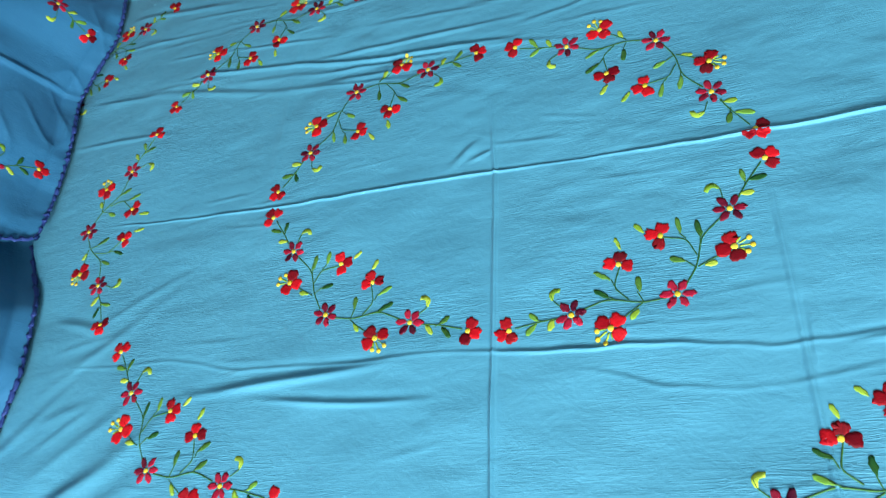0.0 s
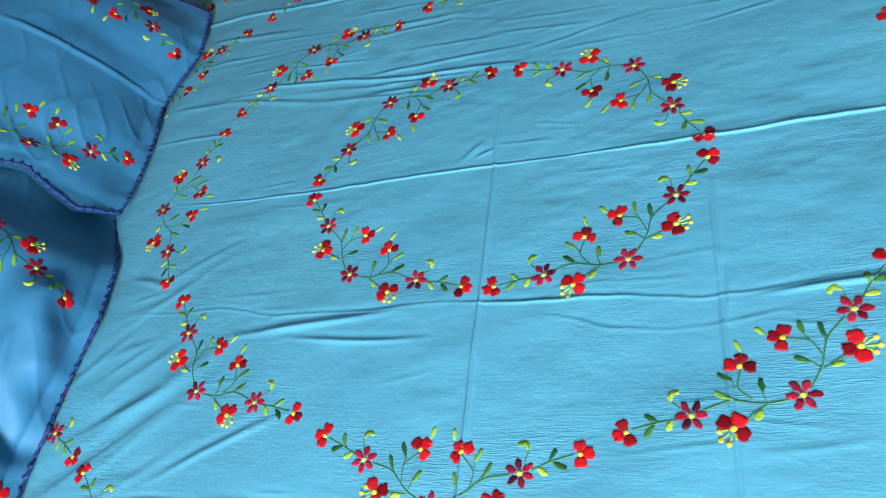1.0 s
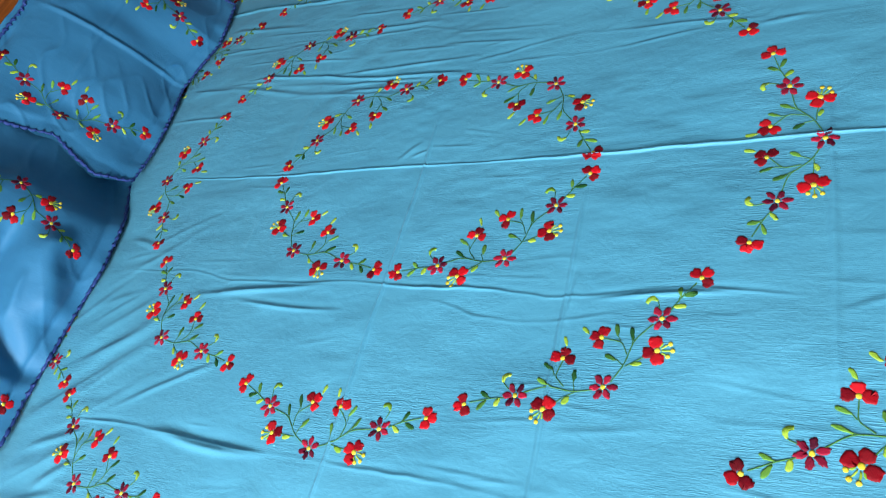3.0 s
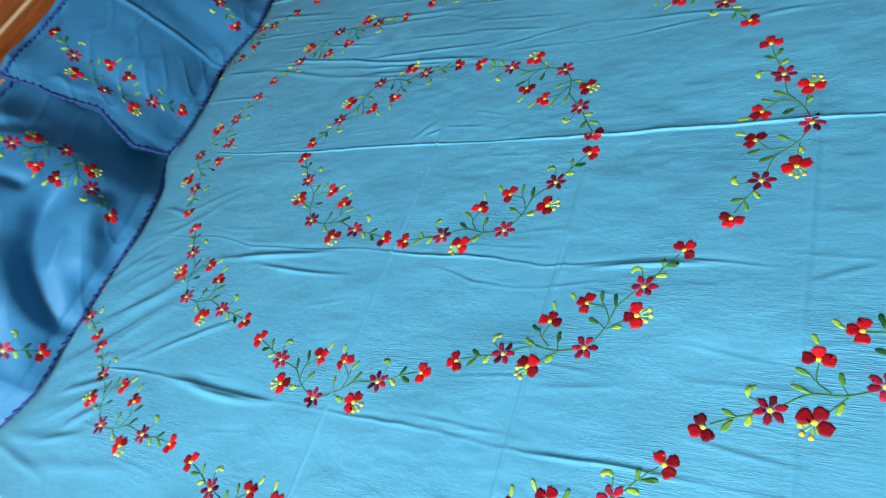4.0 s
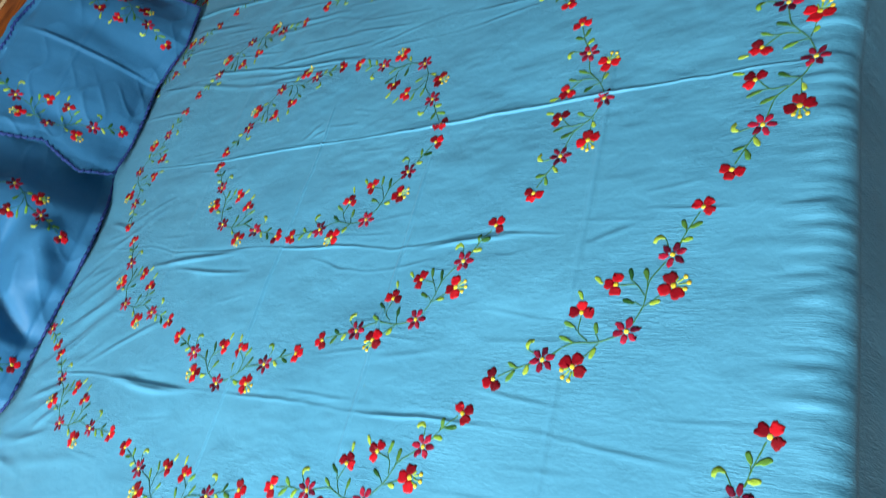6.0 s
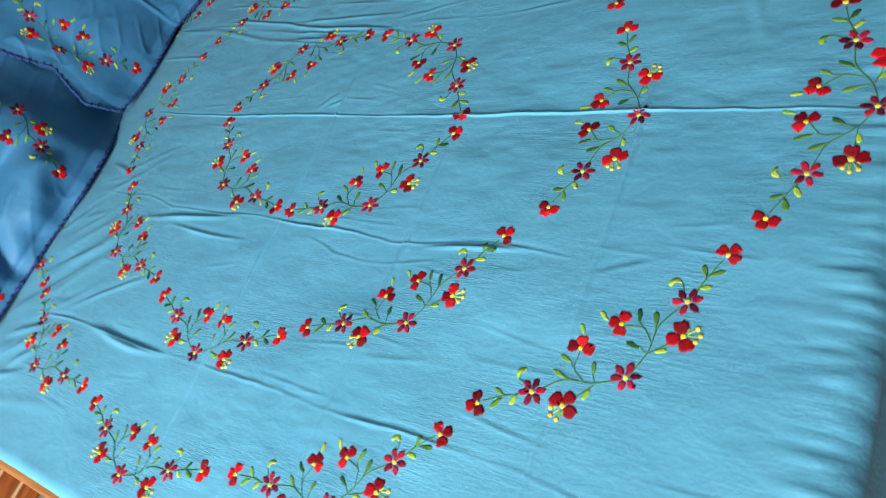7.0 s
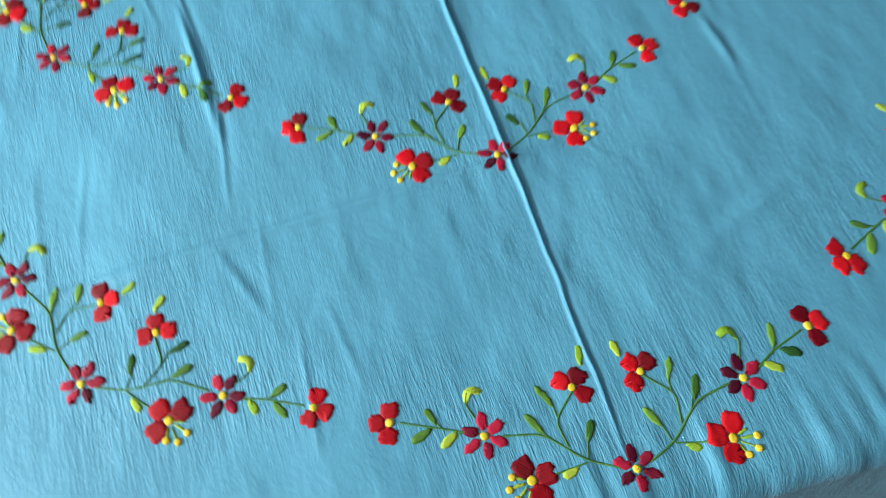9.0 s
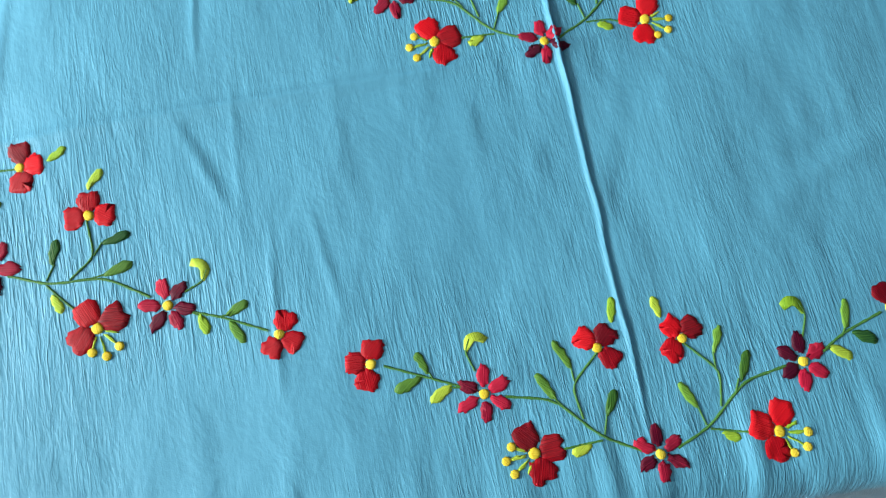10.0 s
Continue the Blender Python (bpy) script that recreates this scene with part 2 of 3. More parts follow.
# sharper folds out on the sheet
PLEATS = [(-0.42, -0.265, -0.05, -0.236, 0.0058, 0.0065), (-0.30, -0.272, 0.0, -0.291, 0.0034, 0.0045), (-0.37, -0.548, -0.06, -0.562, 0.0072, 0.0085),
          (0.45, -0.264, 0.66, -0.252, 0.0046, 0.0045), (0.77, -0.290, 0.86, -0.250, 0.0014, 0.0045), (0.414, -0.31, 0.422, -0.205, 0.0034, 0.0050),
          (0.86, -0.74, 1.09, -0.66, 0.007, 0.016), (0.64, 0.475, 0.72, 0.495, 0.003, 0.008), (0.92, 0.145, 0.89, 0.27, 0.0035, 0.008)]
RIPPLES = [(-0.34, 0.370, 0.13, 0.330, 0.0038, 0.0040), (-0.32, 0.337, 0.04, 0.284, 0.0038, 0.0036), (-0.94, 0.943, -0.55, 0.865, 0.005, 0.008),
           (-0.83, 0.662, -0.48, 0.590, 0.0045, 0.007), (-0.69, 0.394, -0.27, 0.290, 0.0032, 0.007), (0.0, 0.05, 0.05, 0.10, 0.0030, 0.005),
           (0.03, 0.06, 0.07, 0.075, 0.0030, 0.004), (0.66, 0.275, 0.75, 0.28, 0.003, 0.005), (-0.85, 0.85, -0.55, 0.80, 0.005, 0.012)]
pick = np.random.default_rng(21)
# loose parallel wrinkles: towards the far side, below the pillows, and faint ones all over
for _ in range(34):
    wx, wy, run = pick.uniform(-0.88, 0.0), pick.uniform(0.30, 0.92), pick.uniform(0.12, 0.34)
    RIPPLES.append((wx, wy, wx + run, wy - run * pick.uniform(0.08, 0.20), pick.uniform(0.0012, 0.0030), pick.uniform(0.0030, 0.0065)))
for _ in range(16):
    wy, run = pick.uniform(-0.78, -0.10), pick.uniform(0.12, 0.30)
    wx = -0.76 + pick.uniform(0.0, 0.10)
    RIPPLES.append((wx, wy, wx + run, wy + run * pick.uniform(0.1, 0.75), pick.uniform(0.0008, 0.0020), pick.uniform(0.005, 0.010)))
for _ in range(70):
    wx, wy, run = pick.uniform(-0.6, 0.95), pick.uniform(-0.80, 0.85), pick.uniform(0.05, 0.20)
    RIPPLES.append((wx, wy, wx + run, wy + run * pick.normal(-0.03, 0.10), pick.uniform(0.0004, 0.0011), pick.uniform(0.0028, 0.0040)))
RIPPLES += FANS + PLEATS


def relief(x, y):
    """Height of the cloth above the flat mattress."""
    x, y = np.asarray(x, float), np.asarray(y, float)
    h = 0.0034 * value_noise(x * 3.1 + 9, y * 3.4 + 4) + 0.0017 * value_noise(x * 8 + 3, y * 9 + 1) + 0.0010 * value_noise(x * 17 + 8, y * 22 + 5)
    h = h + 0.0006 * value_noise(x * 28 + 3, y * 70 + 1) * (0.5 + 0.5 * value_noise(x * 3 + 40, y * 3))
    xa, xb, ya, yb = x.min(), x.max(), y.min(), y.max()
    for knots, height, width, a, b in LONG_CREASES:
        ys = [k[1] for k in knots]
        if xb < a or xa > b or yb < min(ys) - 0.03 or ya > max(ys) + 0.03:
            continue
        d = y - along(x, knots) - (0.0010 if height > 0.0043 and width < 0.003 else 0.003) * value_noise(x * 7, 3.3 + height * 999) - 0.0010 * value_noise(x * 31, 1.3 + height * 999)
        fade = np.clip((x - a) / 0.10, 0, 1) * np.clip((b - x) / 0.10, 0, 1)
        fade = fade * np.clip((0.80 if height > 0.0043 else 0.48) + 0.75 * value_noise(x * 5.5 + height * 5e4, 0.5), 0.15, 1.15)
        h = h + (height if height > 0.0043 else 0.75 * height) * fade * (np.exp(-(d / width) ** 2) - 0.45 * np.exp(-((d - 2.0 * width) / (1.6 * width)) ** 2))
    for cx, height, width, a, b in CROSS_CREASES:
        if xb < cx - 0.04 or xa > cx + 0.04 or yb < a or ya > b:
            continue
        d = x - cx - 0.003 * value_noise(y * 6, 7.7 + cx)
        fade = np.clip((y - a) / 0.08, 0, 1) * np.clip((b - y) / 0.08, 0, 1) * np.clip(0.6 + 0.5 * value_noise(y * 5 + cx * 70, 2.5), 0.1, 1)
        h = h + height * fade * np.exp(-(d / width) ** 2)
    for x0, y0, x1, y1, height, width in RIPPLES:
        room = 0.012 + 4 * width
        if xb < min(x0, x1) - room or xa > max(x0, x1) + room or yb < min(y0, y1) - room or ya > max(y0, y1) + room:
            continue
        height, width = (0.42 * height, 0.8 * width) if width > 0.0115 else (0.75 * height, width)
        n = math.hypot(x1 - x0, y1 - y0)
        ex, ey = (x1 - x0) / n, (y1 - y0) / n
        s, d = (x - x0) * ex + (y - y0) * ey, (y - y0) * ex - (x - x0) * ey
        d = d - min(0.012, 1.2 * width) * value_noise(s * 6 + x0 * 30, y0 * 11)
        fade = np.clip(s / (0.35 * n), 0, 1) * np.clip((n - s) / (0.35 * n), 0, 1)
        h = h + height * fade * (np.exp(-(d / width) ** 2) - 0.4 * np.exp(-((d - 1.9 * width) / (1.4 * width)) ** 2))
    rim = np.clip((x - 1.03) / 0.06, 0, 1)
    h = h + rim * (0.0016 * value_noise(x * 9 + 5, y * 40 + 2) + 0.0015 * value_noise(x * 14 + 1, y * 85 + 6))
    return h


ROUND = 0.026


def roll_over(u, edge, bend=ROUND):
    """Distance past the edge turned into a run outwards and a drop."""
    past = np.maximum(u - edge, 0)
    arc = np.minimum(past, bend * math.pi / 2)
    return np.minimum(u, edge) + bend * np.sin(arc / bend), bend * (1 - np.cos(arc / bend)) + past - arc


def sheet(u, v):
    """The cloth's place for a point u along and v across the unrolled sheet."""
    u, v = np.asarray(u, float), np.asarray(v, float)
    h = relief(u, v)
    x, dx = roll_over(u, FOOT, 0.042)
    y, dy = roll_over(v, FAR)
    y2, dy2 = roll_over(-y, -NEAR)
    y = -y2
    x = x + np.clip((u - 0.95) / 0.13, 0, 1) * (0.02 * v + 0.07 * np.maximum(v, 0))
    drop = np.maximum(np.maximum(dx, dy), dy2)
    sway = np.clip(drop / 0.12, 0, 1)
    x = x + sway * (0.008 * value_noise(v * 11 + 2, 5.5) + 0.002) * (dx > 0) + 0.26 * np.maximum(dx - 0.042, 0)
    y = y + sway * 0.010 * value_noise(u * 9, 8.5) * ((dy > 0) * 1.0 - (dy2 > 0) * 1.0)
    return np.stack([x, y, TOP + h * (1 - 0.6 * sway) - drop], -1)


def frame_of(surface, u, v, e=0.004):
    """Place and normal of a formula surface."""
    p = surface(u, v)
    n = np.cross(surface(np.asarray(u) + e, v) - p, surface(u, np.asarray(v) + e) - p)
    return p, n / np.linalg.norm(n, axis=-1, keepdims=True)


# ---- embroidery ----
def stitched(name, outline, height, surface, mat, parent, uvdir, label="", rings=((1.0, -0.0005), (0.92, 0.75), (0.55, 1.0))):
    """A padded patch of thread: an outline in the cloth's own u, v, domed and laid on the surface."""
    outline = np.asarray(outline, float)
    centre = outline.mean(0)
    pts, lifts = [], []
    for size, lift in rings:
        pts.append(centre + (outline - centre) * size)
        lifts += [lift if lift < 0 else lift * height] * len(outline)
    flat = np.concatenate(pts + [centre[None]])
    lifts = np.array(lifts + [height])
    p, n = frame_of(surface, flat[:, 0], flat[:, 1])
    world_pts = p + n * lifts[:, None]
    k = len(outline)
    faces = []
    for r in range(len(rings) - 1):
        faces += [(r * k + i, r * k + (i + 1) % k, (r + 1) * k + (i + 1) % k, (r + 1) * k + i) for i in range(k)]
    last = (len(rings) - 1) * k
    faces += [(last + i, last + (i + 1) % k, len(flat) - 1) for i in range(k)]
    origin = p[-1]
    me = bpy.data.meshes.new(name)
    me.from_pydata((world_pts - origin).tolist(), [], faces)
    area = 0.5 * np.sum(outline[:, 0] * np.roll(outline[:, 1], -1) - np.roll(outline[:, 0], -1) * outline[:, 1])
    if area < 0:
        me.flip_normals()
    uvs = me.uv_layers.new(name="UVMap")
    ca, sa = math.cos(uvdir), math.sin(uvdir)
    rel = flat - centre
    uv = np.stack([rel[:, 0] * ca + rel[:, 1] * sa, rel[:, 1] * ca - rel[:, 0] * sa], -1)
    loops = np.empty(len(me.loops), dtype=np.int32)
    me.loops.foreach_get("vertex_index", loops)
    uvs.data.foreach_set("uv", uv[loops].ravel())
    me.polygons.foreach_set("use_smooth", [True] * len(me.polygons))
    me.materials.append(mat)
    ob = new(name, me)
    ob.parent = parent
    ob.location = Vector(origin) - (parent.matrix_basis.translation if parent.parent is None else parent.location + parent.parent.location)
    return tagged(ob, label) if label else ob


def petal_outline(cx, cy, angle, start, length, width, blunt, count=20):
    """An oval petal that grows from start along angle; blunt 0 is an almond, 1 a square-ended lobe."""
    t = np.linspace(0, 2 * math.pi, count, endpoint=False)
    a, b = np.cos(t), np.sin(t)
    power = 1.0 - 0.24 * blunt
    lx = start + length * (0.5 - 0.5 * np.sign(a) * np.abs(a) ** power)
    fullness = 1.0 + 0.35 * blunt * (lx - start) / length - 0.22 * blunt
    ly = width / 2 * np.sign(b) * np.abs(b) ** (power if blunt else 1.15) * fullness
    if blunt:
        lx = lx - 0.0016 * np.exp(-(ly / 0.003) ** 2) * (lx > start + 0.7 * length)
    lx, ly = lx + rng.normal(0, 0.0007, count), ly + rng.normal(0, 0.0006, count)
    return np.stack([cx + lx * math.cos(angle) - ly * math.sin(angle), cy + lx * math.sin(angle) + ly * math.cos(angle)], -1)


def almond(x0, y0, x1, y1, width, count=18):
    """A leaf from its tip (x0, y0) to its stalk (x1, y1)."""
    t = np.linspace(0, 2 * math.pi, count, endpoint=False)
    n = math.hypot(x1 - x0, y1 - y0)
    ex, ey = (x1 - x0) / n, (y1 - y0) / n
    s = n * (0.5 - 0.5 * np.cos(t))
    d = width / 2 * np.sin(t) * (1.18 - 0.5 * s / n) + rng.normal(0, 0.00045, count)
    return np.stack([x0 + s * ex - d * ey, y0 + s * ey + d * ex], -1)


def ribbon(points, width):
    """The outline of a thin wavy band along points."""
    pts = np.asarray(points, float)
    ts = np.linspace(0, len(pts) - 1, 5 * len(pts))
    line = np.stack([np.interp(ts, range(len(pts)), pts[:, k]) for k in (0, 1)], -1)
    for _ in range(3):
        line[1:-1] = (line[:-2] + 2 * line[1:-1] + line[2:]) / 4
    d = np.gradient(line, axis=0)
    d /= np.linalg.norm(d, axis=1, keepdims=True) + 1e-9
    return line, np.stack([-d[:, 1], d[:, 0]], -1) * width / 2


def stem_mesh(name, lines, surface, mat, parent, label=""):
    """Corded stems: raised strips along several lines in one mesh."""
    verts, faces, uv = [], [], []
    for pts, width in lines:
        line, side = ribbon(pts, width)
        wob = 1 + 0.25 * np.sin(np.arange(len(line)) * 2.4)[:, None]
        rows = [(line - side * wob, -0.0004), (line - side * 0.4, 0.0008), (line + side * 0.4, 0.0008), (line + side * wob, -0.0004)]
        base = len(verts)
        for flat, lift in rows:
            p, n = frame_of(surface, flat[:, 0], flat[:, 1])
            verts += (p + n * lift).tolist()
        k = len(line)
        run = np.concatenate([[0], np.cumsum(np.linalg.norm(np.diff(line, axis=0), axis=1))])
        uv += [(r * 0.001, s) for r in range(4) for s in run]
        faces += [(base + r * k + i, base + r * k + i + 1, base + (r + 1) * k + i + 1, base + (r + 1) * k + i) for r in range(3) for i in range(k - 1)]
    origin = np.mean(verts, axis=0)
    me = bpy.data.meshes.new(name)
    me.from_pydata((np.array(verts) - origin).tolist(), [], faces)
    uvs = me.uv_layers.new(name="UVMap")
    loops = np.empty(len(me.loops), dtype=np.int32)
    me.loops.foreach_get("vertex_index", loops)
    uvs.data.foreach_set("uv", np.array(uv)[loops].ravel())
    me.polygons.foreach_set("use_smooth", [True] * len(me.polygons))
    me.materials.append(mat)
    ob = new(name, me)
    ob.parent = parent
    ob.location = Vector(origin) - parent.location
    return tagged(ob, label) if label else ob


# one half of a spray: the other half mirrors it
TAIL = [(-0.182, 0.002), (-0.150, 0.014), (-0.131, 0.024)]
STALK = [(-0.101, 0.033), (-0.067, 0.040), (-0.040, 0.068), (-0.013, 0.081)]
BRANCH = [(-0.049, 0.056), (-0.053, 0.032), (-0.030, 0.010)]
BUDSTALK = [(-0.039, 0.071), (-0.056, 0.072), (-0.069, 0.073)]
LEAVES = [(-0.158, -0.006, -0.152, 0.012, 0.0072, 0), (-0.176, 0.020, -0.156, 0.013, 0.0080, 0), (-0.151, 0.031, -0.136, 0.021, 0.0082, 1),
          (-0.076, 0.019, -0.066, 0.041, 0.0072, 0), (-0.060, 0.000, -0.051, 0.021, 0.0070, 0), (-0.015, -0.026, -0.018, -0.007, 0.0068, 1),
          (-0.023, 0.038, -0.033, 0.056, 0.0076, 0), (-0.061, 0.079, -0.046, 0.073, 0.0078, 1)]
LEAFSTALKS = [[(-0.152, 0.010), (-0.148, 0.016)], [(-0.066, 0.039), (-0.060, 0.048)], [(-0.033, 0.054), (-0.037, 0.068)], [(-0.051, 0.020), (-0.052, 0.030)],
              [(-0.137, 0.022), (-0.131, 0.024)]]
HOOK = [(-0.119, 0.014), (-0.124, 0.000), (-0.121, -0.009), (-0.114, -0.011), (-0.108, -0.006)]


def spray(surface, parent, cx, cy, angle, su=1.0, sv=1.0, skip=()):
    """A garland of nine flowers on its winding stem; angle: the way it runs, its back to the right of that."""
    ca, sa = math.cos(radians(angle)), math.sin(radians(angle))

    def put(u, v):
        return cx + su * u * ca + sv * v * sa, cy + su * u * sa - sv * v * ca

    def way(a, side):
        """A direction in the spray turned into one in the cloth (v points to the back)."""
        du, dv = math.cos(a) * side, math.sin(a)
        return math.atan2(du * sa - dv * ca, du * ca + dv * sa)

    lines, tips = [], []
    for side in (-1, 1):
        m = [(1.0 if side < 0 else -1.0), 1.0]
        for pts, width in [(TAIL, 0.0022), (STALK, 0.0024), (BRANCH, 0.0021), (BUDSTALK, 0.0020)] + [(s, 0.0017) for s in LEAFSTALKS] + [(HOOK[:3], 0.0018)]:
            lines.append(([put(u * m[0] + rng.normal(0, 0.0006), v + rng.normal(0, 0.0006)) for u, v in pts], width))
    stem = stem_mesh("stem", lines, surface, STEM, parent)
    for side in (-1, 1):
        k = 1.0 if side < 0 else -1.0
        for x0, y0, x1, y1, width, lime in LEAVES:
            jx, jy = rng.normal(0, 0.0012, 2)
            a, b = put(x0 * k + jx, y0 + jy), put(x1 * k, y1)
            stitched("leaf", almond(*a, *b, width * rng.uniform(0.9, 1.12)), 0.0009, surface, LIME if lime else GREEN, stem, math.atan2(b[1] - a[1], b[0] - a[0]) + 0.4)
        line, edge = ribbon([put(u * k, v) for u, v in HOOK[1:]], 0.0072)
        taper = np.interp(np.linspace(0, 1, len(line)), [0, 0.35, 1], [0.35, 1.0, 0.75])[:, None]
        hook = np.concatenate([(line - edge * taper)[::2], (line + edge * taper)[::-2]])
        stitched("leaf", hook, 0.0008, surface, LIME, stem, way(1.2, k), rings=((1.0, -0.0004), (0.94, 0.9)))
        # end flower, star, bud flower, inner flower
        ex, ey = put(-0.190 * k, 0.0)
        lobed(surface, parent, ex, ey, way(math.pi + 0.2, k), 1.0)
        sx, sy = put(-0.115 * k, 0.03)
        star(surface, parent, sx, sy, way(0.5, k))
        bx, by = put(-0.0865 * k, 0.074)
        lobed(surface, parent, bx, by, way(0.15, k), 1.14, buds=way(math.pi - 0.35, k))
        ix, iy = put(-0.031 * k, 0.0085)
        lobed(surface, parent, ix, iy, way(-0.82, k), 1.0)
    star(surface, parent, *put(0, 0.0845), way(0.5, 1))


def centre_knot(surface, parent, x, y, size, label):
    t = np.linspace(0, 2 * math.pi, 10, endpoint=False) + rng.uniform(0, 1)
    r = size * (1 + rng.normal(0, 0.06, 10))
    return stitched("flower", np.stack([x + r * np.cos(t), y + r * np.sin(t)], -1), 0.0018, surface, YELLOW, parent, rng.uniform(0, 3), label, rings=((1.0, -0.0005), (0.86, 0.8), (0.5, 1.0)))


def star(surface, parent, x, y, turn):
    core = centre_knot(surface, parent, x, y, 0.0038, "six-petalled dark red satin-stitch flower with yellow centre")
    turn += rng.normal(0, 0.12)
    for i in range(6):
        a = turn + i * math.pi / 3 + rng.normal(0, 0.05)
        stitched("petal", petal_outline(x, y, a, 0.0042, 0.0164 * rng.uniform(0.92, 1.06), 0.0098 * rng.uniform(0.92, 1.06), 0), 0.0010, surface, CRIMSON, core, a)


def lobed(surface, parent, x, y, turn, size, buds=None):
    """Three broad lobes a quarter turn apart; the free quarter takes the stalk, or a spray of buds."""
    core = centre_knot(surface, parent, x, y, 0.0038 * size, "three-lobed red satin-stitch flower with yellow centre" if buds is None else "large red satin-stitch flower with yellow buds")
    base = turn if buds is None else buds + math.pi
    for i in (-1, 0, 1):
        a = base + i * math.pi * 0.5 + rng.normal(0, 0.07)
        stitched("petal", petal_outline(x, y, a, 0.0026 * size, 0.0168 * size * rng.uniform(0.92, 1.05), 0.0172 * size * rng.uniform(0.92, 1.06), rng.uniform(0.5, 1.0), 26), 0.0011, surface, RED, core, a + 0.5 * i)
    if buds is not None:
        for j, (off, far) in enumerate(((-0.74, 0.0145), (-0.22, 0.0178), (0.30, 0.0172), (0.76, 0.0132))):
            a = buds + off
            px, py = x + far * size * math.cos(a), y + far * size * math.sin(a)
            if j != 3:
                t = np.linspace(0, 2 * math.pi, 8, endpoint=False)
                stitched("bud", np.stack([px + 0.0034 * np.cos(t), py + 0.0034 * np.sin(t)], -1), 0.0016, surface, YELLOW, core, rng.uniform(0, 3))
            stitched("bud_stalk", almond(x + 0.005 * math.cos(a), y + 0.005 * math.sin(a), px, py, 0.0024, 8), 0.0009, surface, LIME, core, a)


# ---- room ----
ROOM_X0, ROOM_X1, ROOM_Y0, ROOM_Y1, ROOM_Z = -1.15, 4.2, WIN_Y, 2.6, 2.8
T = 0.18


def wall(name, lo, hi, label):
    return tagged(mesh_object(name, box(lo, hi), WALL), label, "wall", kind="structure")


wall("wall_head", (ROOM_X0 - T, ROOM_Y0 - T, 0), (ROOM_X0, ROOM_Y1 + T, ROOM_Z), "dull blue painted wall behind the headboard")
wall("wall_foot", (ROOM_X1, ROOM_Y0 - T, 0), (ROOM_X1 + T, ROOM_Y1 + T, ROOM_Z), "dull blue painted wall beyond the foot of the bed")
wall("wall_far", (ROOM_X0, ROOM_Y1, 0), (ROOM_X1, ROOM_Y1 + T, ROOM_Z), "dull blue painted side wall")


def window_wall():
    bm = bmesh.new()
    for lo, hi in [((ROOM_X0, 0), (WIN_X0, ROOM_Z)), ((WIN_X1, 0), (ROOM_X1, ROOM_Z)), ((WIN_X0, 0), (WIN_X1, WIN_Z0)), ((WIN_X0, WIN_Z1), (WIN_X1, ROOM_Z))]:
        if hi[0] - lo[0] < 0.01:
            continue
        m = Matrix.Translation(((lo[0] + hi[0]) / 2, ROOM_Y0 - T / 2, (lo[1] + hi[1]) / 2)) @ Matrix.Diagonal((hi[0] - lo[0], T, hi[1] - lo[1], 1))
        bmesh.ops.create_cube(bm, size=1, matrix=m)
    return tagged(mesh_object("wall_window", bm, WALL), "dull blue painted wall with a wide window opening", "wall", kind="structure")


window_wall()
tagged(mesh_object("ceiling", box((ROOM_X0 - T, ROOM_Y0 - T, ROOM_Z), (ROOM_X1 + T, ROOM_Y1 + T, ROOM_Z + T)), CEIL), "plain grey painted ceiling", "ceiling", kind="structure")
tagged(mesh_object("ground", box((-60, -60, -0.25), (60, 60, -0.2)), EARTH), "bare earth outside the house", "ground", kind="structure")
floor = tagged(mesh_object("floor", box((ROOM_X0 - T, ROOM_Y0 - T, -0.19), (ROOM_X1 + T, ROOM_Y1 + T, -0.004)), GROUT), "cream marble tiled floor with dark joints", "floor", kind="structure")

window = tagged(empty("window_1", ((WIN_X0 + WIN_X1) / 2, WIN_Y - T / 2, WIN_Z0)), "white painted window with two panes", "window", kind="structure")


def window_parts():
    ox, oy, oz = window.location
    w, h, b = (WIN_X1 - WIN_X0) / 2, WIN_Z1 - WIN_Z0, 0.05
    for lo, hi in [((-w, -0.03, 0), (w, 0.03, b)), ((-w, -0.03, h - b), (w, 0.03, h)), ((-w, -0.03, b), (-w + b, 0.03, h - b)), ((w - b, -0.03, b), (w, 0.03, h - b)), ((-b / 2, -0.03, b), (b / 2, 0.03, h - b))]:
        part("window_frame", box(lo, hi, 0.004), PAINT, window)
    for a, c in [(-w + b, -b / 2), (b / 2, w - b)]:
        pane = part("pane", box((a, -0.004, b), (c, 0.004, h - b)), GLASS, window)
        pane.visible_shadow = False
    part("window_sill", box((-w - 0.05, 0.03, -0.03), (w + 0.05, 0.14, -0.002), 0.006), PAINT, window)


window_parts()

# ---- bed ----
bed = tagged(empty("bed", (0, 0, 0)), "polished brown wooden double bed with plank headboard", "bed")


def bed_parts():
    part("side_rail", box((-1.06, -0.915, 0.20), (1.06, -0.872, 0.40), 0.008), RAIL, bed)
    part("side_rail", box((-1.06, 1.012, 0.20), (1.06, 1.055, 0.40), 0.008), RAIL, bed)
    part("foot_rail", box((1.035, -0.87, 0.20), (1.072, 1.01, 0.30), 0.008), RAIL, bed)
    for x in (-1.05, 0.985):
        for y in (-0.91, 0.98):
            part("leg", box((x, y, 0.0), (x + 0.07, y + 0.07, 0.20), 0.008), RAIL, bed)
    part("slat_base", box((-1.05, -0.87, 0.27), (1.043, 1.01, 0.30)), RAIL, bed)


bed_parts()

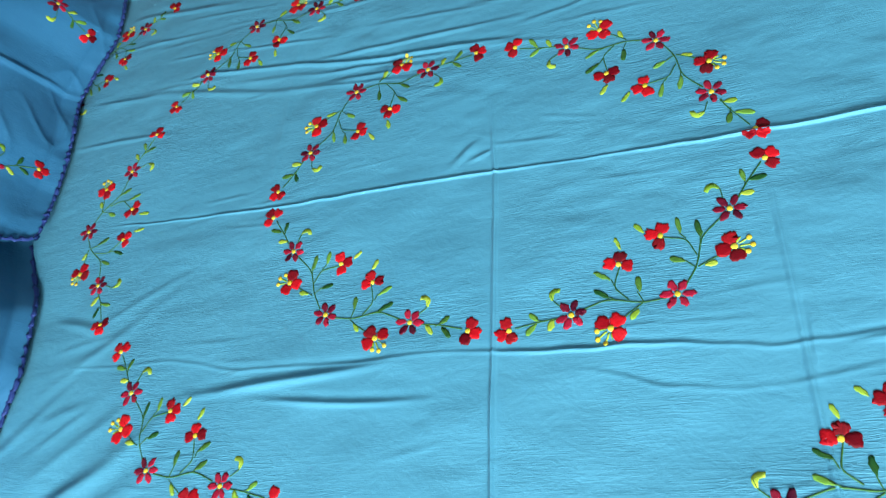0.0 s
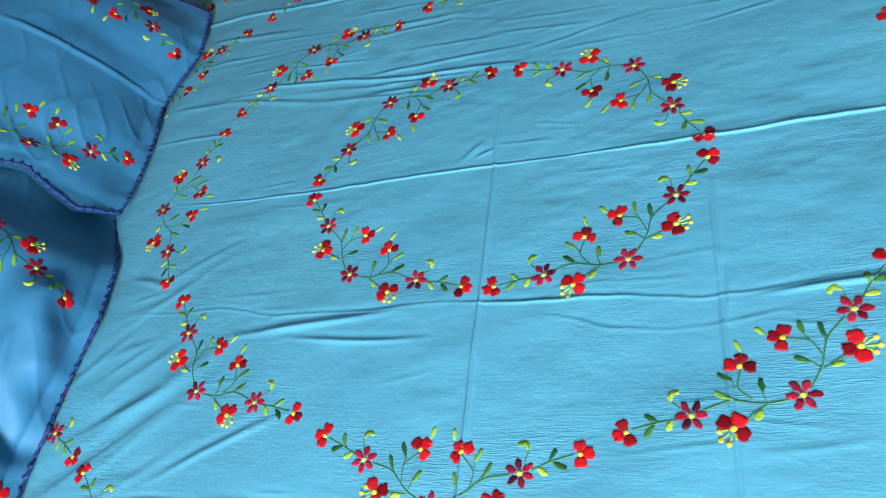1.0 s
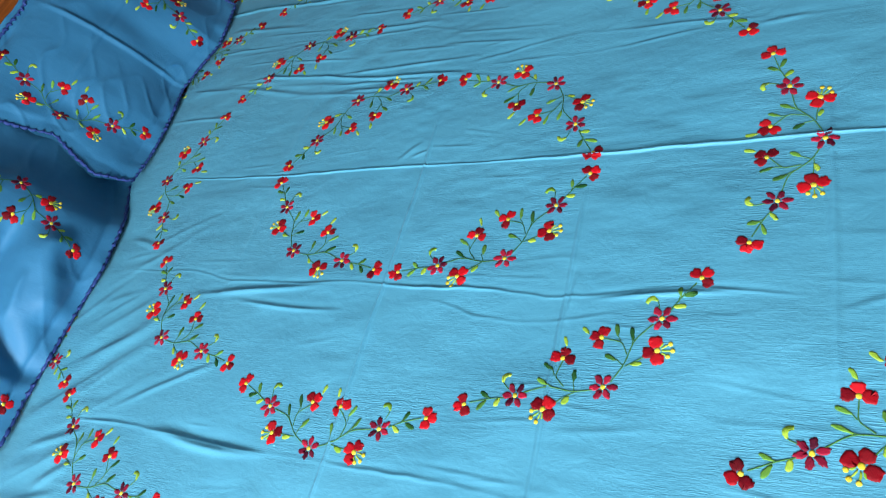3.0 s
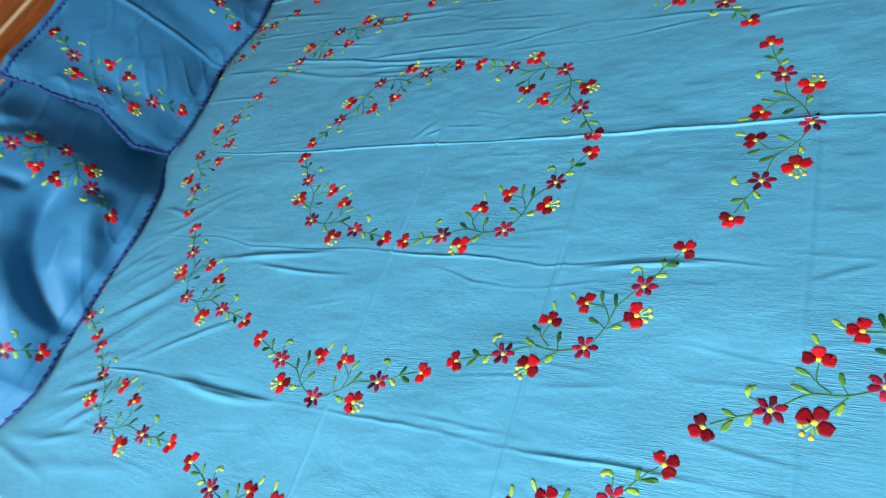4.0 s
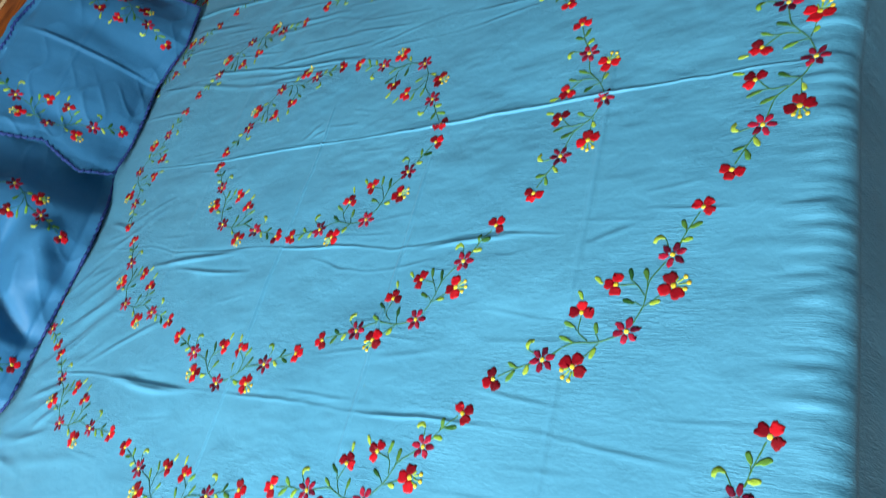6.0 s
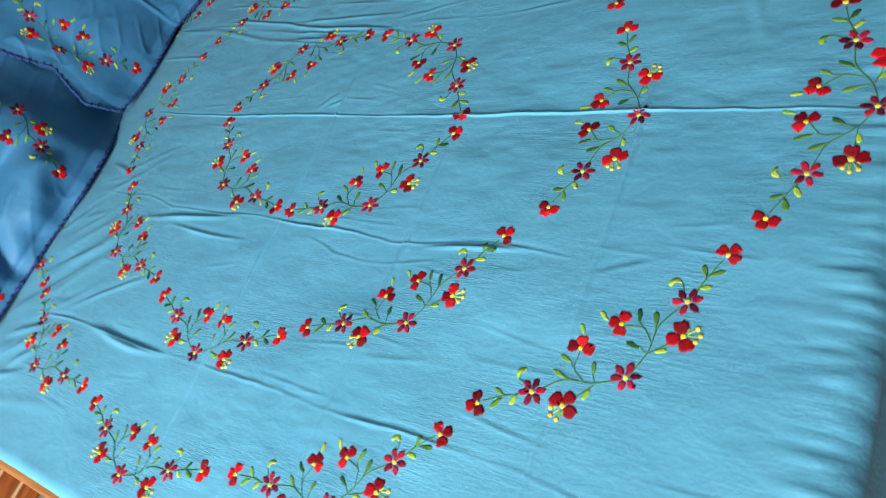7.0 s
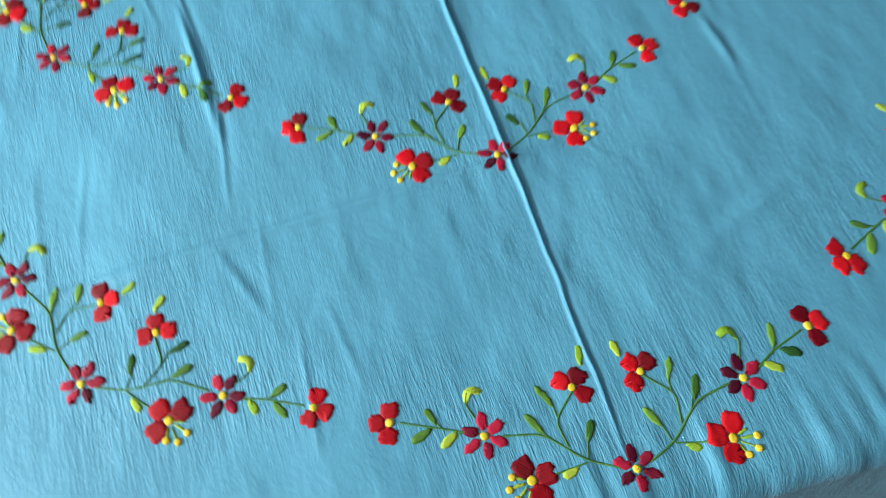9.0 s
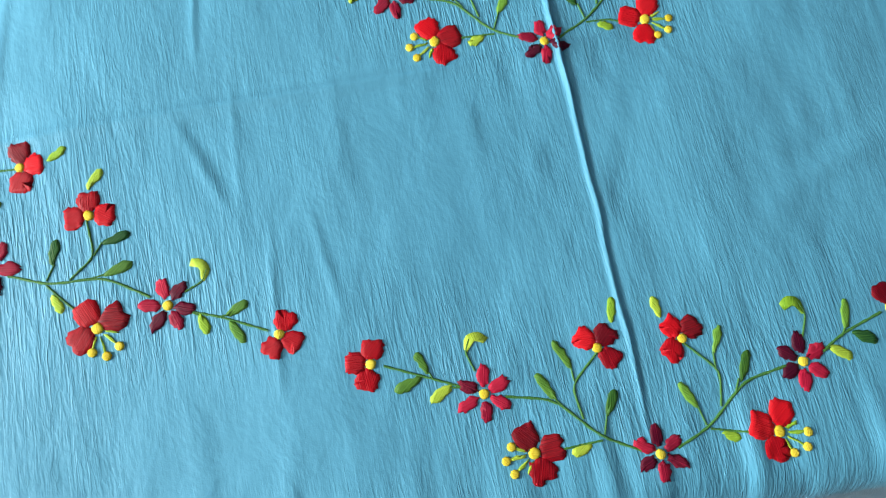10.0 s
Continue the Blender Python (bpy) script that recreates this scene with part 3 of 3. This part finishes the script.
headboard = tagged(empty("headboard", (-1.10, 0.07, 0.05)), "orange-brown wooden plank headboard with pale inlaid lines", "headboard")
PITCH, LINE = 0.0765, 0.0085
for i in range(17):
    z = -0.05 + 0.083 + (i - 1) * PITCH
    lo, hi = max(z, -0.05) + LINE / 2, z + PITCH - LINE / 2
    part("plank", box((-0.022, -1.15, lo), (0.0, 1.55, hi), 0.0025, 1), PLANK, headboard)
    part("inlay_strip", box((-0.022, -1.15, hi), (-0.0015, 1.55, hi + LINE)), INLAY, headboard)
part("top_rail", box((-0.03, -1.17, 17 * PITCH - 0.04), (0.012, 1.57, 17 * PITCH + 0.02), 0.008), PLANK, headboard)

mattress = tagged(mesh_object("mattress", box((HEAD, NEAR - 0.012, 0.302), (FOOT + 0.012, FAR + 0.012, TOP - 0.012), 0.024, 4), TICK), "thick cream mattress lying on the bed", "mattress")

stool = tagged(empty("footstool", (1.105, -0.43, 0.0)), "low dark brown wooden stool at the foot of the bed", "stool")
part("seat", box((-0.0, -0.33, 0.29), (0.072, 0.33, 0.342), 0.016, 3), STOOL, stool)
for y in (-0.30, 0.25):
    for x in (0.006, 0.036):
        part("leg", box((x, y, 0.0), (x + 0.028, y + 0.045, 0.29), 0.004), STOOL, stool)


# ---- bedsheet ----
us = np.concatenate([np.arange(HEAD, FOOT - 0.002, 0.0056), *(c + np.arange(-0.011, 0.0112, 0.0016) for c in (0.068, 0.412, 0.768)), FOOT + np.linspace(0, 0.07, 26), FOOT + np.linspace(0.08, 0.27, 24)])
vs = np.concatenate([NEAR - np.linspace(0.16, 0.07, 10), NEAR - np.linspace(0.06, 0, 11), np.arange(NEAR + 0.003, FAR, 0.0025), FAR + np.linspace(0, 0.06, 11), FAR + np.linspace(0.07, 0.2, 12)])
us = np.unique(np.round(us, 4))
vs = np.unique(np.round(np.concatenate([vs, np.arange(-0.012, 0.10, 0.0013), np.arange(-0.315, -0.19, 0.0019), np.arange(-0.585, -0.515, 0.0019)]), 4))
uu, vv = np.meshgrid(us, vs, indexing="ij")
bedsheet = grid_mesh("bedsheet", sheet(uu, vv), CLOTH)
tagged(bedsheet, "sky-blue satin cotton bedsheet embroidered with red flower garlands", "bedsheet")

thick = bedsheet.modifiers.new("thickness", "SOLIDIFY")
thick.thickness, thick.offset = 0.0012, -1

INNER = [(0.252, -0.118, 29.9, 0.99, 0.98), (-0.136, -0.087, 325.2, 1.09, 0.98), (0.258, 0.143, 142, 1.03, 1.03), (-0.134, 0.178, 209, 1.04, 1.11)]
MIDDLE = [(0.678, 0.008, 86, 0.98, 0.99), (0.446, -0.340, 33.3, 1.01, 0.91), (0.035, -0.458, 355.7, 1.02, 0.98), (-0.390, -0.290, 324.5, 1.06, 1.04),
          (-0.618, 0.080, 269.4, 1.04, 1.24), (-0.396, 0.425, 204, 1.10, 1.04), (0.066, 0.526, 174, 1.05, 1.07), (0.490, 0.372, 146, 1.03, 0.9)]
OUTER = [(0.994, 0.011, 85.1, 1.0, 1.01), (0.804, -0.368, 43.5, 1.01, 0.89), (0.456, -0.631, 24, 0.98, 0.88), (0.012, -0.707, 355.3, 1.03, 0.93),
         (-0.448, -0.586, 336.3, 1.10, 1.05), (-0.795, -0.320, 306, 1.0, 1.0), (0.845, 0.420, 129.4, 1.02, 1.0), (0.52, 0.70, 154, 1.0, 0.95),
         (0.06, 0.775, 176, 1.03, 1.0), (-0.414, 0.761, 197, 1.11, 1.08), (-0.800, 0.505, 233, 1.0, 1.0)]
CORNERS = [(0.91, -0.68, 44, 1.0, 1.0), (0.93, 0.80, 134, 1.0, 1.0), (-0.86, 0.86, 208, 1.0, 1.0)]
def draw_up(ob, at_u, at_v, rows):
    """How strongly the stitching of the sprays draws up the cloth near it."""
    pull = np.zeros(at_u.shape)
    for cx, cy, angle, su, sv in rows:
        ca, sa = math.cos(radians(angle)), math.sin(radians(angle))
        u, v = ((at_u - cx) * ca + (at_v - cy) * sa) / su, ((at_u - cx) * sa - (at_v - cy) * ca) / sv
        spine = 0.075 * (1 - (u / 0.19) ** 2)
        pull = np.maximum(pull, np.exp(-((v - spine + 0.02) / 0.055) ** 2) * np.exp(-(u / 0.20) ** 6))
    pull = np.maximum(pull, np.clip((at_u - 1.03) / 0.05, 0, 1) * 0.5)
    layer = ob.data.attributes.new("pucker", "FLOAT", "POINT")
    layer.data.foreach_set("value", pull.ravel().astype(np.float32))


draw_up(bedsheet, uu, vv, INNER + MIDDLE + OUTER + CORNERS)

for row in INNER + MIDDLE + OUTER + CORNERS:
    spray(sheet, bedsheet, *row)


def hem(name, points, parent, radius=0.0035, label=""):
    """A corded edging: a knobbly tube along a line of places."""
    pts = np.asarray(points, float)
    d = np.gradient(pts, axis=0)
    d /= np.linalg.norm(d, axis=1, keepdims=True)
    a = np.cross(d, (0.31, 0.17, 0.93))
    a /= np.linalg.norm(a, axis=1, keepdims=True)
    b = np.cross(d, a)
    k = 6
    t = np.arange(k) * 2 * math.pi / k
    lump = radius * (1 + 0.3 * np.sin(np.arange(len(pts)) * 1.3) + 0.35 * value_noise(np.arange(len(pts)) * 0.31, 4.5))
    ring = pts[:, None] + lump[:, None, None] * (np.cos(t)[None, :, None] * a[:, None] + np.sin(t)[None, :, None] * b[:, None])
    idx = np.arange(len(pts) * k).reshape(-1, k)
    faces = [(idx[i, j], idx[i, (j + 1) % k], idx[i + 1, (j + 1) % k], idx[i + 1, j]) for i in range(len(pts) - 1) for j in range(k)]
    origin = pts.mean(0)
    me = bpy.data.meshes.new(name)
    me.from_pydata((ring.reshape(-1, 3) - origin).tolist(), [], [tuple(int(q) for q in f) for f in faces])
    me.polygons.foreach_set("use_smooth", [True] * len(me.polygons))
    me.materials.append(ROPE)
    ob = new(name, me)
    ob.parent = parent
    ob.location = Vector(origin) - parent.location
    return tagged(ob, label) if label else ob


fine_u = np.arange(HEAD, FOOT + 0.25, 0.005)
hem("edging", sheet(fine_u, np.full_like(fine_u, NEAR - 0.16)), bedsheet, label="navy corded edging")
fine_v = np.arange(NEAR - 0.15, FAR + 0.19, 0.005)
hem("edging", sheet(np.full_like(fine_v, FOOT + 0.27), fine_v), bedsheet, label="navy corded edging")


# ---- pillows ----
LONG, TALL, FLANGE = 0.74, 0.455, 0.032


# where the pillows' lower hems lie on the sheet: y, x
HEM_LINE = [(-0.78, -0.815), (-0.72, -0.785), (-0.64, -0.752), (-0.52, -0.762), (-0.36, -0.760), (-0.19, -0.755), (-0.04, -0.778), (0.07, -0.822), (0.16, -0.830),
            (0.26, -0.836), (0.42, -0.868), (0.50, -0.852), (0.60, -0.818), (0.72, -0.838), (0.82, -0.848)]


def smooth_step(a, b, x):
    t = np.clip((x - a) / (b - a), 0, 1)
    return t * t * (3 - 2 * t)


def fold_line(s, r, s0, r0, s1, r1, bow=0.0):
    """Distance across and run (0 to 1) along a fold from (s0, r0) to (s1, r1) on a pillow's face."""
    n = math.hypot(s1 - s0, r1 - r0)
    ex, ey = (s1 - s0) / n, (r1 - r0) / n
    q = ((s - s0) * ex + (r - r0) * ey) / n
    d = (r - r0) * ex - (s - s0) * ey - bow * 4 * q * (1 - q)
    return d, q


def pillow_surface(y0, lean, puff, seed, folds, stretch=1.0, back=False, droop=0.0, near_edge=(), tuck=0.0, end=0.0):
    """Front of a cushion that leans on the headboard: s runs along the bed's width from y0, r up the face.
    folds: ends (s0, r0, s1, r1), bow, height (hollows below nought) and width of each slack fold."""
    up = np.array([-math.sin(lean), 0, math.cos(lean)])
    out = np.array([math.cos(lean), 0, math.sin(lean)])

    def place(s, r):
        s, r = np.asarray(s, float), np.asarray(r, float)
        a = np.clip((s - FLANGE) / (LONG - 2 * FLANGE), 0, 1) * 2 - 1
        b = np.clip((r - FLANGE) / (TALL - 2 * FLANGE), 0, 1) * 2 - 1
        body = np.clip(1 - np.abs(a) ** 2.8, 0, 1) ** 0.75 * np.clip(1 - np.abs(b) ** 2.6, 0, 1) ** 0.75
        h = puff * body
        h = h + 0.007 * body ** 0.5 * (value_noise(s * 4.2 + seed, r * 5.0 + 2 * seed) + 0.5 * value_noise(s * 9 + seed, r * 10 + seed))
        h = h + 0.0022 * value_noise(s * 16 + r * 5 + seed, r * 15 - s * 4 + seed)
        # small pinched wrinkles that slant across the slack cloth
        pinch = 1 - np.abs(value_noise(s * 9 - r * 13 + seed * 3, r * 7 + s * 5 + seed))
        h = h + 0.0040 * np.clip(pinch, 0, 1) ** 7 * np.clip(0.5 + value_noise(s * 5 + 3 * seed, r * 6 + 11), 0, 1)
        for s0, r0, s1, r1, bow, height, width in folds:
            d, q = fold_line(s, r, s0, r0, s1, r1, bow)
            d = d - 0.25 * width * value_noise(q * 3.0 + seed, height * 900)
            h = h + height * np.exp(-(d / width) ** 2) * smooth_step(-0.12, 0.18, q) * smooth_step(1.12, 0.82, q)
        # one end pushed behind the neighbour, or plumped out over it
        h = h - np.maximum(tuck, 0) * smooth_step(0.60, LONG, s) - np.minimum(tuck, 0) * smooth_step(0.14, 0.03, s) * smooth_step(0.0, 0.08, r)
        # hem gathers
        h = h + 0.004 * value_noise(s * 24 + seed, r * 8) * np.exp(-(r / 0.05) ** 2)
        edge = np.clip(1 - body * 3, 0, 1)
        h = h + 0.005 * edge * value_noise(s * 14 + seed, r * 14)
        u, w = 2 * s / LONG - 1, 2 * r / TALL - 1
        r = r + edge * (0.006 * value_noise(s * 8 + seed, 1.5) + 0.004 * value_noise(s * 19 + seed, 6.5)) * np.clip(w, 0, 1) - 0.012 * np.abs(u) ** 5 * w
        s = s + edge * 0.006 * value_noise(r * 9 + seed, 2.5) * u * np.clip(r / 0.1, 0, 1)
        s = s + end * smooth_step(0.62, LONG, s)
        if near_edge:
            rs, ds = zip(*near_edge)
            s = s + np.interp(r, rs, ds) * smooth_step(0.16, 0.0, s)
        if back:
            h = np.minimum(-0.75 * max(puff, 0.045) * body - 0.03 * body - 0.002, h - 0.004 - 0.03 * body)
        # the far end slips down and back
        fall = droop * smooth_step(0.56, LONG, s) ** 1.3
        p = np.array([0.0, y0, TOP + 0.012]) + (r * (1 - fall))[..., None] * up + h[..., None] * out
        p[..., 1] += s * stretch
        foot = np.interp(p[..., 1], *zip(*HEM_LINE))
        low = np.interp(y0 + LONG * stretch / 2, (-0.4, 0.4), (-0.775, -0.845))
        p[..., 0] += low + (foot - low) * np.exp(-(r / 0.16) ** 2)
        p[..., 0] -= 0.35 * fall * r
        return p

    return place


def pillow(name, label, front, back, sprays):
    s = np.linspace(0, LONG, 150)
    r = np.linspace(0, TALL, 100)
    ss, rr = np.meshgrid(s, r, indexing="ij")
    ob = grid_mesh(name, front(ss, rr), SHADED_CASE)
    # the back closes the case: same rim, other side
    other = grid_mesh("case_back", back(ss[::-1], rr[::-1]), SHADED_CASE)
    other.parent = ob
    tagged(ob, label, "pillow", group="pillows on the bed")
    for row in sprays:
        spray(front, ob, *row)
    walk_s = np.concatenate([np.arange(0, LONG, 0.004), np.full(int(TALL / 0.004), LONG), np.arange(LONG, 0, -0.004), np.zeros(int(TALL / 0.004))])
    walk_r = np.concatenate([np.zeros(int(LONG / 0.004)), np.arange(0, TALL, 0.004)[: int(TALL / 0.004)], np.full(len(np.arange(LONG, 0, -0.004)), TALL - 0.016), np.arange(TALL, 0, -0.004)[: int(TALL / 0.004)]])
    n = min(len(walk_s), len(walk_r))
    # a looped edge: it swings to and fro across the rim
    swing = 0.0028 * np.sin(np.arange(n) * 1.45) + 0.0015 * value_noise(np.arange(n) * 0.23, 3.5)
    hem("edging", front(walk_s[:n] + swing, np.maximum(walk_r[:n] + np.roll(swing, 1), 0)), ob, 0.0036, "navy corded edging")
    return ob


FAR_FOLDS = [(0.385, 0.02, 0.365, 0.40, 0.004, 0.007, 0.006), (0.47, 0.05, 0.43, 0.32, 0.0, -0.012, 0.05), (0.02, 0.245, 0.60, 0.260, 0.0, 0.003, 0.005)]
NEAR_FOLDS = [(0.50, 0.20, 0.25, 0.03, -0.055, -0.050, 0.033), (0.44, 0.33, 0.20, 0.12, -0.03, 0.028, 0.055), (0.52, 0.12, 0.36, 0.05, 0.0, 0.028, 0.034),
              (0.665, 0.0, 0.655, 0.44, 0.0, -0.034, 0.050), (0.575, 0.40, 0.62, 0.26, 0.01, -0.018, 0.022), (0.33, 0.235, 0.39, 0.265, 0.0, -0.006, 0.006),
              (0.475, 0.25, 0.46, 0.36, 0.0, -0.014, 0.016), (0.42, 0.13, 0.33, 0.115, 0.0, 0.006, 0.009), (0.10, 0.05, 0.24, 0.18, 0.02, -0.010, 0.030)]
FAR_PILLOW = dict(y0=0.045, lean=0.49, puff=0.030, seed=3.0, folds=FAR_FOLDS, droop=0.5, near_edge=((0.0, 0.03), (0.10, -0.015), (0.21, 0.035), (0.33, 0.0), (0.455, -0.02)), tuck=-0.022)
NEAR_PILLOW = dict(y0=-0.755, lean=0.50, puff=0.060, seed=11.0, folds=NEAR_FOLDS, stretch=1.11, tuck=0.048, end=0.055)
far_front, far_back = pillow_surface(**FAR_PILLOW), pillow_surface(**FAR_PILLOW, back=True)
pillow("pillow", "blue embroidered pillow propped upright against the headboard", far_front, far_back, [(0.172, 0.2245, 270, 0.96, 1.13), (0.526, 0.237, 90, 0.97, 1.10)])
near_front, near_back = pillow_surface(**NEAR_PILLOW), pillow_surface(**NEAR_PILLOW, back=True)
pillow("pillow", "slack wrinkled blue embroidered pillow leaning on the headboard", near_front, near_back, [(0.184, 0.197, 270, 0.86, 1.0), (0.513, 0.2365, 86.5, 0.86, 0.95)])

# ---- floor tiles ----
STEP = 0.6
tile_mesh = None
for i in range(9):
    for j in range(10):
        x, y = ROOM_X0 + 0.02 + i * STEP, ROOM_Y0 - 0.08 + j * STEP
        if tile_mesh is None:
            ob = part("tile", box((0.002, 0.002, -0.012), (STEP - 0.002, STEP - 0.002, 0.0), 0.0015, 1), TILE, floor)
            tile_mesh = ob.data
        else:
            ob = new("tile", tile_mesh)
            ob.parent = floor
        ob.location = (x, y, 0)
